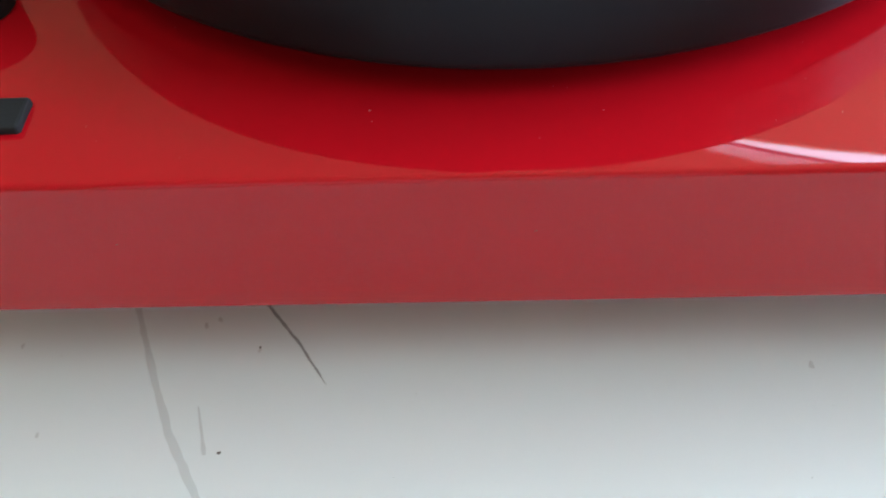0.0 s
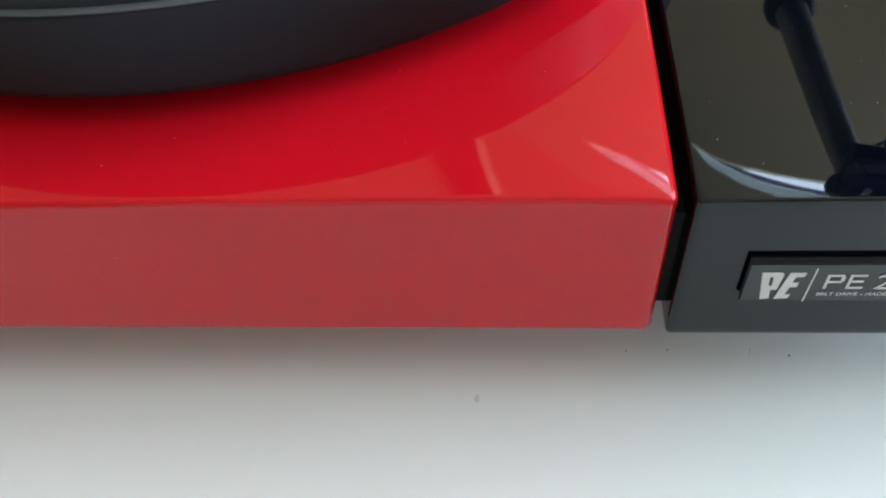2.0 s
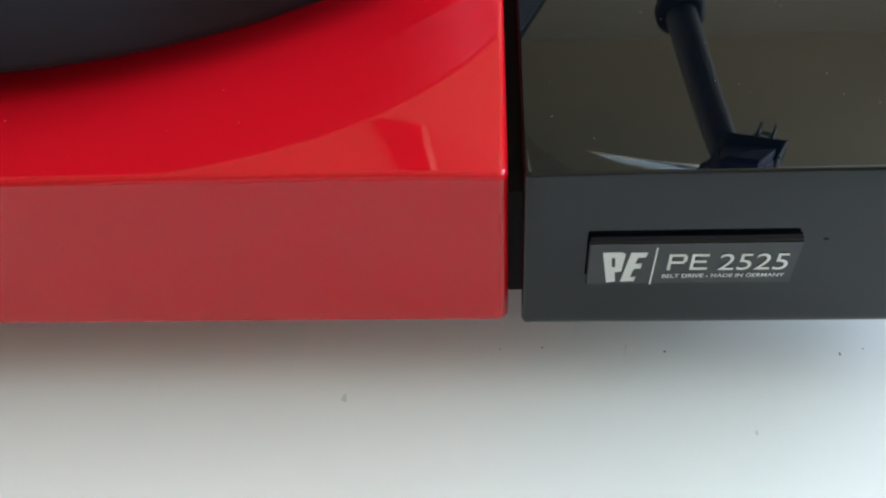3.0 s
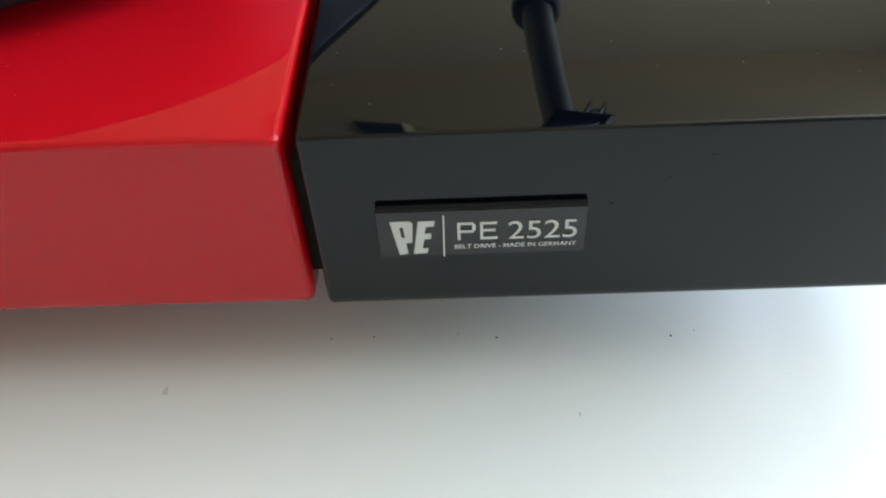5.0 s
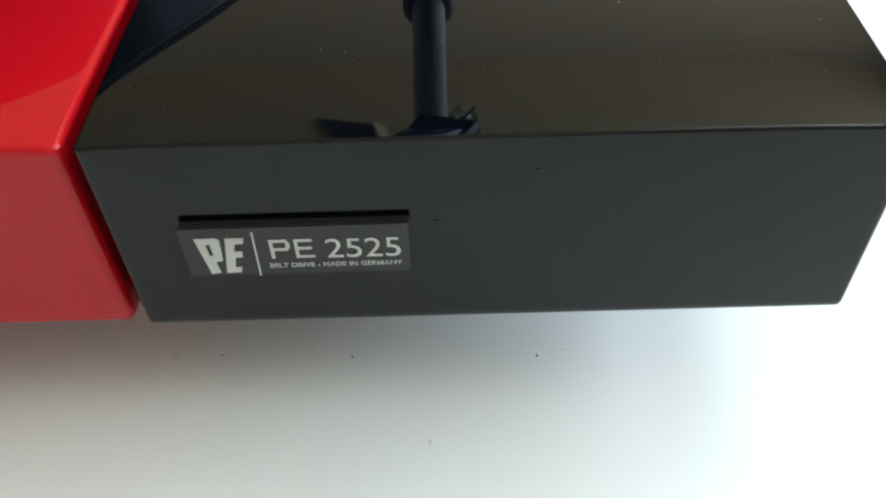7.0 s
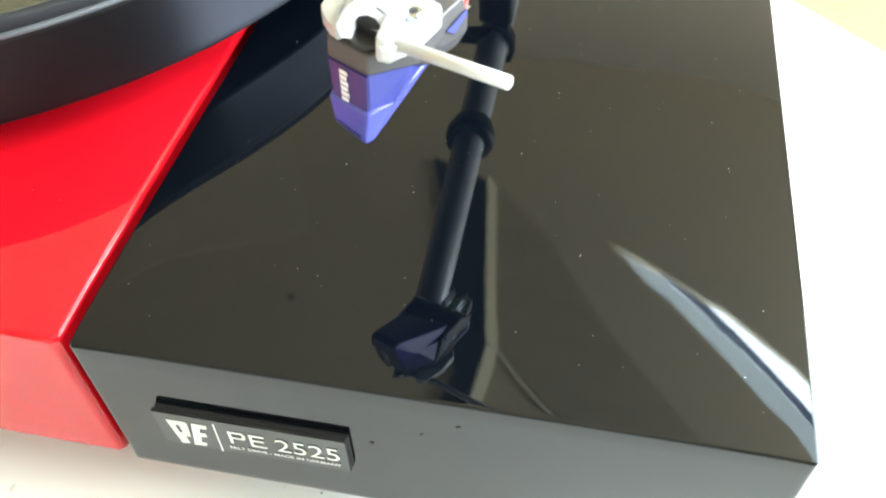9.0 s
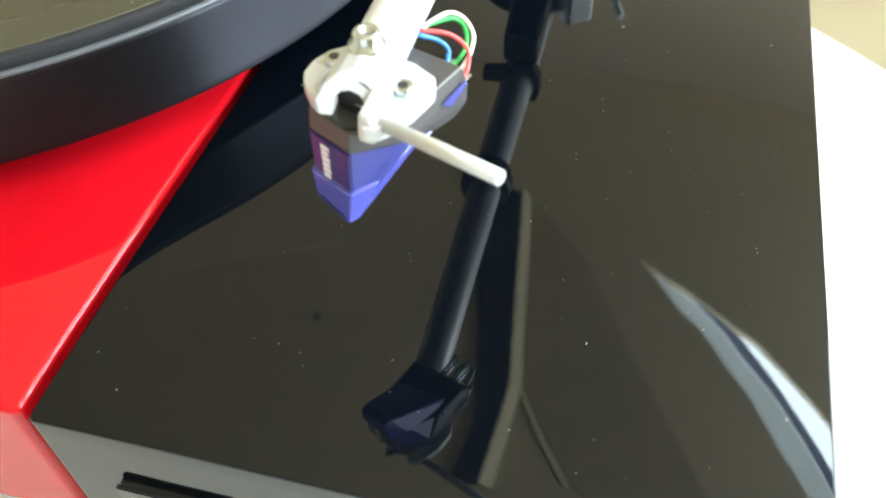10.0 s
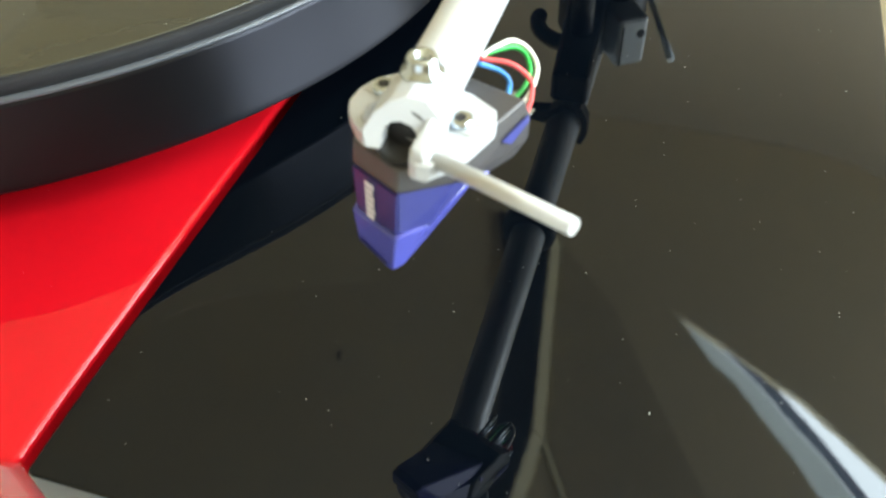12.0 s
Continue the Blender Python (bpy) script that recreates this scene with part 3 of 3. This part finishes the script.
# arched front of the clamp, with a dark notch under it
arch = [(-0.0027, -0.0014), (-0.0045, -0.0010), (-0.0052, 0.0010), (-0.0040, 0.0030), (-0.0022, 0.0042), (0.0, 0.0046), (0.0025, 0.0040), (0.0044, 0.0018), (0.0048, -0.0010),
        (0.0046, -0.0035), (0.0026, -0.0035), (0.0026, -0.0022), (0.0021, -0.0003), (0.0011, 0.0012), (-0.0004, 0.0020), (-0.0017, 0.0020), (-0.0025, 0.0014), (-0.0027, 0.0006)]
bm = prism([A0 + AD * (0.38 * a + 0.5 * b - 0.0012) + side * a + up * b for a, b in arch], AD * 0.0085)
bmesh.ops.bevel(bm, geom=bm.edges[:], offset=0.00022, segments=2, affect="EDGES", profile=0.5)
part("clamp_arch", bm, PLATE_WHITE, arm)

# headshell plate
outline = [(-0.0098, -0.0020), (-0.0102, 0.0015), (-0.0094, 0.0045), (-0.0076, 0.0066), (-0.0050, 0.0082), (-0.0026, 0.0092), (-0.0020, 0.0062), (0.0050, 0.0062), (0.0058, 0.0098), (0.0072, 0.0104), (0.0088, 0.0096),
           (0.0096, 0.0070), (0.0106, 0.0030), (0.0104, -0.0030), (0.0088, -0.0056), (0.0040, -0.0068), (-0.0040, -0.0062), (-0.0080, -0.0050)]
bm = prism([hs(u, f, 0.0988) for u, f in outline], (0, 0, 0.0026))
bmesh.ops.bevel(bm, geom=[e for e in bm.edges], offset=0.0004, segments=2, affect="EDGES", profile=0.5)
shell = part("headshell", bm, PLATE_WHITE, arm, "white metal headshell plate")
bm = hull([hs(0.0058, 0.0104, 0.0985), hs(0.0086, 0.0100, 0.0985), hs(0.0058, 0.0040, 0.0985), hs(0.0092, 0.0040, 0.0985), hs(0.0056, 0.0096, 0.1028), hs(0.0080, 0.0092, 0.1022), hs(0.0052, 0.0040, 0.1058), hs(0.0072, 0.0040, 0.1040)], 0.0005)
part("clamp_lug", bm, PLATE_WHITE, shell)
bm = hull([hs(-0.0072, 0.0060, 0.0990), hs(-0.0030, 0.0086, 0.0990), hs(-0.0072, -0.0045, 0.0990), hs(-0.0010, -0.0050, 0.0990), hs(-0.0050, 0.0052, 0.1022), hs(-0.0034, 0.0070, 0.1046), hs(-0.0050, -0.0040, 0.1024), hs(-0.0020, -0.0045, 0.1052)], 0.0006)
part("clamp_shoulder", bm, PLATE_WHITE, shell)
for u in (-0.00675, 0.00675):
    bm = rod(hs(u, 0, 0.1010), hs(u, 0, 0.1026), 0.0017, 0.0016, 24)
    part("screw", bm, STEEL, shell, "bright steel cartridge screw")
    # dark hexagon stands for the shade in the screw's socket
    part("screw_socket", rod(hs(u, 0, 0.1022), hs(u, 0, 0.10268), 0.0009, segments=6), SHADE_AND_NICK, shell)
    part("screw_slot", prism([hs(u - 0.0026, -0.0015, 0.1014), hs(u + 0.0026, -0.0015, 0.1014), hs(u + 0.0026, 0.0015, 0.1014), hs(u - 0.0026, 0.0015, 0.1014)], (0, 0, 0.00012)), ALUMINIUM, shell)
nut = Vector((0.0615, 0.0411, 0.0))
bm = lathe([(0.0030, 0.1066), (0.0030, 0.1076), (0.0022, 0.1078), (0.0022, 0.1094), (0.0019, 0.1098), (0.0011, 0.1098), (0.0010, 0.1088)], nut, 28)
part("clamp_bolt", bm, STEEL, shell, "bright steel socket bolt")
part("finger_lift", rod(hs(0.0075, 0.0072, 0.1008), (0.0858, 0.0220, 0.1026), 0.00112, segments=24), ALUMINIUM, shell, "slim bare aluminium finger lift rod")

# cartridge
cart = part("cartridge", hull([hs(u, f, z) for u, f, z in (
    (-0.0054, 0.0085, 0.0988), (0.0040, 0.0100, 0.0988), (0.0085, 0.0030, 0.0988), (0.0085, -0.0130, 0.0988), (-0.0075, -0.0130, 0.0988), (-0.0082, 0.0030, 0.0988),
    (-0.0053, 0.0092, 0.0950), (0.0042, 0.0106, 0.0950), (0.0090, 0.0030, 0.0945), (0.0091, -0.0140, 0.0955), (-0.0078, -0.0140, 0.0930), (-0.0085, 0.0030, 0.0945),
    (0.0090, -0.0138, 0.0915), (0.0084, -0.0110, 0.0896), (-0.0065, -0.0120, 0.0905), (0.0076, -0.0030, 0.0902), (-0.0065, -0.0030, 0.0905))], 0.0003), CART_DARK, arm, "dark grey and blue cartridge body")
part("side_flash", prism([hs(0.00930, -0.0062, 0.0958), hs(0.00930, -0.0128, 0.0966), hs(0.00930, -0.0130, 0.0954), hs(0.00930, -0.0085, 0.0940)], HU * 0.00015), CART_BLUE, cart, "blue stripe on the cartridge's side")
part("front_body", hull([hs(u, f, z) for u, f, z in (
    (-0.0051, 0.0090, 0.0951), (0.0042, 0.0105, 0.0951), (0.0086, 0.0032, 0.0946), (-0.0080, 0.0032, 0.0946), (0.0080, -0.0060, 0.0935), (-0.0076, -0.0060, 0.0935),
    (-0.0046, 0.0096, 0.0866), (0.0038, 0.0108, 0.0866), (0.0056, 0.0070, 0.0862), (-0.0060, 0.0060, 0.0862), (0.0054, 0.0020, 0.0885), (-0.0056, 0.0020, 0.0885))], 0.0002), CART_BLUE, cart, "blue faceted lower body")
part("front_panel", prism([hs(-0.0050, 0.00925, 0.0949), hs(0.0041, 0.01068, 0.0949), hs(0.0037, 0.01098, 0.0868), hs(-0.0045, 0.00975, 0.0868)], HF * 0.00025), CART_PURPLE, cart, "violet front panel with a white mark")
# the white mark as plain bars standing one over the other
for k in range(6):
    z = 0.0942 - k * 0.00112
    f0, w = 0.00995 + k * 0.00004, (0.0019, 0.0016, 0.0019, 0.0017, 0.0019, 0.0016)[k]
    u0 = -0.0022
    part("mark_bar", prism([hs(u0, f0 + 0.0003, z), hs(u0 + w, f0 + 0.0003 + w * 0.155, z), hs(u0 + w, f0 + 0.0003 + w * 0.155, z - 0.00085), hs(u0, f0 + 0.0003, z - 0.00085)], HF * 0.0001), PRINT_WHITE, cart)
part("stylus_guard", hull([hs(u, f, z) for u, f, z in (
    (-0.0053, 0.0104, 0.0874), (0.0042, 0.0118, 0.0874), (0.0060, 0.0072, 0.0874), (-0.0064, 0.0064, 0.0874),
    (-0.0045, 0.0107, 0.0818), (0.0030, 0.0119, 0.0804), (0.0034, 0.0098, 0.0802), (-0.0045, 0.0090, 0.0812),
    (0.0072, -0.0075, 0.0912), (-0.0066, -0.0060, 0.0925), (0.0066, -0.0078, 0.0902), (-0.0060, -0.0064, 0.0915))], 0.0003), STYLUS_BLUE, cart, "translucent blue replaceable stylus unit")
part("stylus_groove", prism([hs(-0.0039, 0.01098, 0.0828), hs(0.0022, 0.01200, 0.0819), hs(0.0022, 0.01200, 0.0814), hs(-0.0039, 0.01098, 0.0823)], HF * 0.0001), CART_PURPLE, cart)
part("stylus_catch", hull([hs(0.0074, -0.0030, 0.0912), hs(0.0086, -0.0030, 0.0912), hs(0.0086, -0.0044, 0.0912), hs(0.0074, -0.0044, 0.0912), hs(0.0080, -0.0036, 0.0902), hs(0.0074, -0.0036, 0.0925)]), STYLUS_BLUE, cart)
# pins and the four leads, which loop up into the arm; millimetres from the plinth's corner
LEADS = {
    "blue": [(66.0, 52.8, 102.0), (68.5, 55.5, 99.5), (70.0, 55.8, 97.5), (70.2, 53.6, 95.8)],
    "green": [(65.8, 55.0, 102.0), (67.7, 58.7, 101.1), (69.2, 61.6, 100.0), (70.9, 62.1, 98.7), (72.2, 59.8, 97.5), (72.1, 57.0, 96.4), (70.6, 52.6, 95.5)],
    "white": [(65.8, 54.6, 102.0), (67.2, 58.7, 101.5), (68.8, 62.5, 100.5), (71.2, 63.0, 99.0), (73.1, 60.7, 97.5), (73.2, 56.3, 96.3), (72.2, 51.6, 95.5)],
    "red": [(65.8, 54.1, 102.0), (70.0, 56.2, 100.5), (72.9, 56.6, 98.0), (73.7, 54.4, 96.4), (73.5, 51.2, 95.0)],
}
for name, points in LEADS.items():
    pts = [Vector(p) * 0.001 for p in points]
    part("pin", rod(pts[-1] + HF * 0.0015, pts[-1] - HF * 0.0022, 0.0004, segments=12), STEEL, cart)
    part("sleeve", rod(pts[-1], pts[-1] + (pts[-2] - pts[-1]).normalized() * 0.0022, 0.00046, 0.0004, segments=12), WIRE[name], cart, name + " lead sleeve")
    part("lead", tube_along(pts, 0.00037), WIRE[name], cart, name + " insulated lead wire")

for u, z in ((0.0010, 0.0932), (0.0048, 0.0932), (0.0010, 0.0910), (0.0048, 0.0910)):
    part("terminal", rod(hs(u, -0.0110, z), hs(u, -0.0200, z), 0.00045, segments=12), STEEL, cart, "bright steel terminal pin")

# collar, rest, lift and bearing further back, which show in the polished top
def on_arm(s):
    return A0 + AD * s


part("collar", lathe([(0.0054, -0.005), (0.0080, -0.0045), (0.0083, -0.003), (0.0083, 0.000), (0.0070, 0.0006), (0.0070, 0.0042), (0.0054, 0.005)], on_arm(0.103), 48, AD), ARM_BLACK, arm, "black collar ring on the arm tube")
fork = [(-0.0045, 0.0010), (-0.0122, 0.0010), (-0.0122, -0.0030), (-0.0050, -0.0040), (0.0, -0.0085), (0.0055, -0.0070), (0.0082, -0.0020), (0.0085, 0.0040), (0.0070, 0.0080), (0.0052, 0.0078), (0.0066, 0.0040), (0.0062, -0.0010), (0.0040, -0.0048), (0.0, -0.0062)]
c = on_arm(0.1525)
part("arm_rest", prism([(c.x + u, c.y, c.z + w - 0.002) for u, w in fork], (0, 0.005, 0)), ARM_BLACK, arm, "black arm rest fork")
part("rest_post", rod((0.0590, 0.215, TOP), (0.0590, 0.215, 0.081), 0.004, segments=24), ARM_BLACK, arm)
bm = prism([(0.0545, 0.1865, 0.0805), (0.0670, 0.1865, 0.0805), (0.0640, 0.262, 0.0805), (0.0485, 0.262, 0.0805)], (0, 0, 0.011))
bmesh.ops.bevel(bm, geom=bm.edges[:], offset=0.0015, segments=2, affect="EDGES", profile=0.5)
part("arm_board_bracket", bm, ARM_BLACK, arm, "black rest and lift bracket")
arc = [(0.0560 - 0.016 * math.sin(radians(a)), 0.2180 + 0.016 * (1 - math.cos(radians(a))), 0.0885) for a in range(0, 100, 12)]
part("lift_arc", tube_along(arc, 0.0030), ARM_BLACK, arm, "curved black arm lift bar")
BA, BB = Vector((math.cos(radians(32)), math.sin(radians(32)), 0)), Vector((-math.sin(radians(32)), math.cos(radians(32)), 0))
BC = Vector((0.0685, 0.240, 0.0))


def block_prism(a0, a1, b0, b1, z0, z1):
    return prism([BC + BA * a + BB * b + Vector((0, 0, z0)) for a, b in ((a0, b0), (a1, b0), (a1, b1), (a0, b1))], (0, 0, z1 - z0))


bm = block_prism(-0.0045, 0.0070, -0.012, 0.012, 0.082, 0.1015)
bmesh.ops.bevel(bm, geom=bm.edges[:], offset=0.0015, segments=2, affect="EDGES", profile=0.5)
part("anti_skate_block", bm, BLOCK_GREY, arm, "small pale grey metal block with a hole")
# slit and hole are dark solids, their shade put into the colour
part("block_slit", block_prism(-0.0032, -0.0025, -0.0122, -0.0110, 0.085, 0.101), SHADE_AND_NICK, arm)
hole = BC + BA * 0.0042 - BB * 0.0118 + Vector((0, 0, 0.0885))
part("block_hole", rod(hole, hole - BB * 0.0004, 0.0016, segments=20), SHADE_AND_NICK, arm)
part("block_stem", rod((0.0680, 0.245, TOP), (0.0680, 0.245, 0.083), 0.004, segments=20), ARM_BLACK, arm)
part("cue_lever", rod((0.0740, 0.298, 0.104), (0.0904, 0.2636, 0.117), 0.0011, 0.0016, segments=16), STEEL, arm, "thin steel cueing lever")
part("bearing_tower", lathe([(0.020, 0.0), (0.020, 0.006), (0.015, 0.008), (0.015, 0.042), (0.018, 0.044), (0.018, 0.064), (0.012, 0.068)], (0.0588, 0.275, TOP - 0.0005), 48), ARM_BLACK, arm, "black tonearm bearing tower")
part("counterweight", rod((0.0585, 0.292, 0.100), (0.0582, 0.330, 0.100), 0.016, segments=48), ARM_BLACK, arm, "black counterweight behind the bearing")

# ---- dust on the polished tops ----


def dust(name, count, place, label, sizes, seed, extra=()):
    rng = random.Random(seed)
    bm = bmesh.new()
    spots = list(extra) + [None] * count
    for s in spots:
        x, y, z = s or place(rng)
        r = rng.uniform(*sizes) * (1.6 if rng.random() < 0.12 else 1.0) * (1.5 if s else 1.0)
        long = 1 + 3 * rng.random() ** 4
        a = rng.uniform(0, 6.28)
        vs = []
        for k in range(5):
            b = 2 * math.pi * k / 5
            u, v = r * long * math.cos(b) * rng.uniform(0.6, 1.1), r * math.sin(b) * rng.uniform(0.6, 1.1)
            vs.append(bm.verts.new((x + u * math.cos(a) - v * math.sin(a), y + u * math.sin(a) + v * math.cos(a), z + 0.00012)))
        bm.faces.new(vs)
    return single(name, bm, DUST, label, "dust", "stuff")


def on_black(rng):
    x, y = rng.uniform(0.008, 0.141), rng.uniform(0.006, 0.25)
    return x, y, TOP - fall(x - 0.0029, 0.0004, 0.0055) - fall(0.1455 - x) - fall(y + 0.001) + 0.00003


def on_red(rng):
    x, y = rng.uniform(-0.29, -0.006), rng.uniform(0.006, 0.12)
    return x, y, TOP - fall(x + 0.305) - fall(-x, 0.0011, 0.0130) - fall(y, 0.0011, 0.0130) + 0.00003


def on_mat(rng):
    a, r = rng.uniform(-2.6, 0.2), 0.145 * math.sqrt(rng.random())
    return PC[0] + r * math.cos(a), PC[1] + r * math.sin(a), 0.0801


dust("dust", 160, on_black, "fine pale dust on the gloss black top", (0.00005, 0.00013), 3, [(0.1045, 0.0186, TOP), (0.1315, 0.0711, TOP)])
dust("dust", 60, on_red, "fine pale dust on the gloss red top", (0.00005, 0.00011), 4, [(-0.1053, 0.0177, TOP)])
dust("dust", 90, on_mat, "fine pale dust on the platter mat", (0.00006, 0.00015), 5)
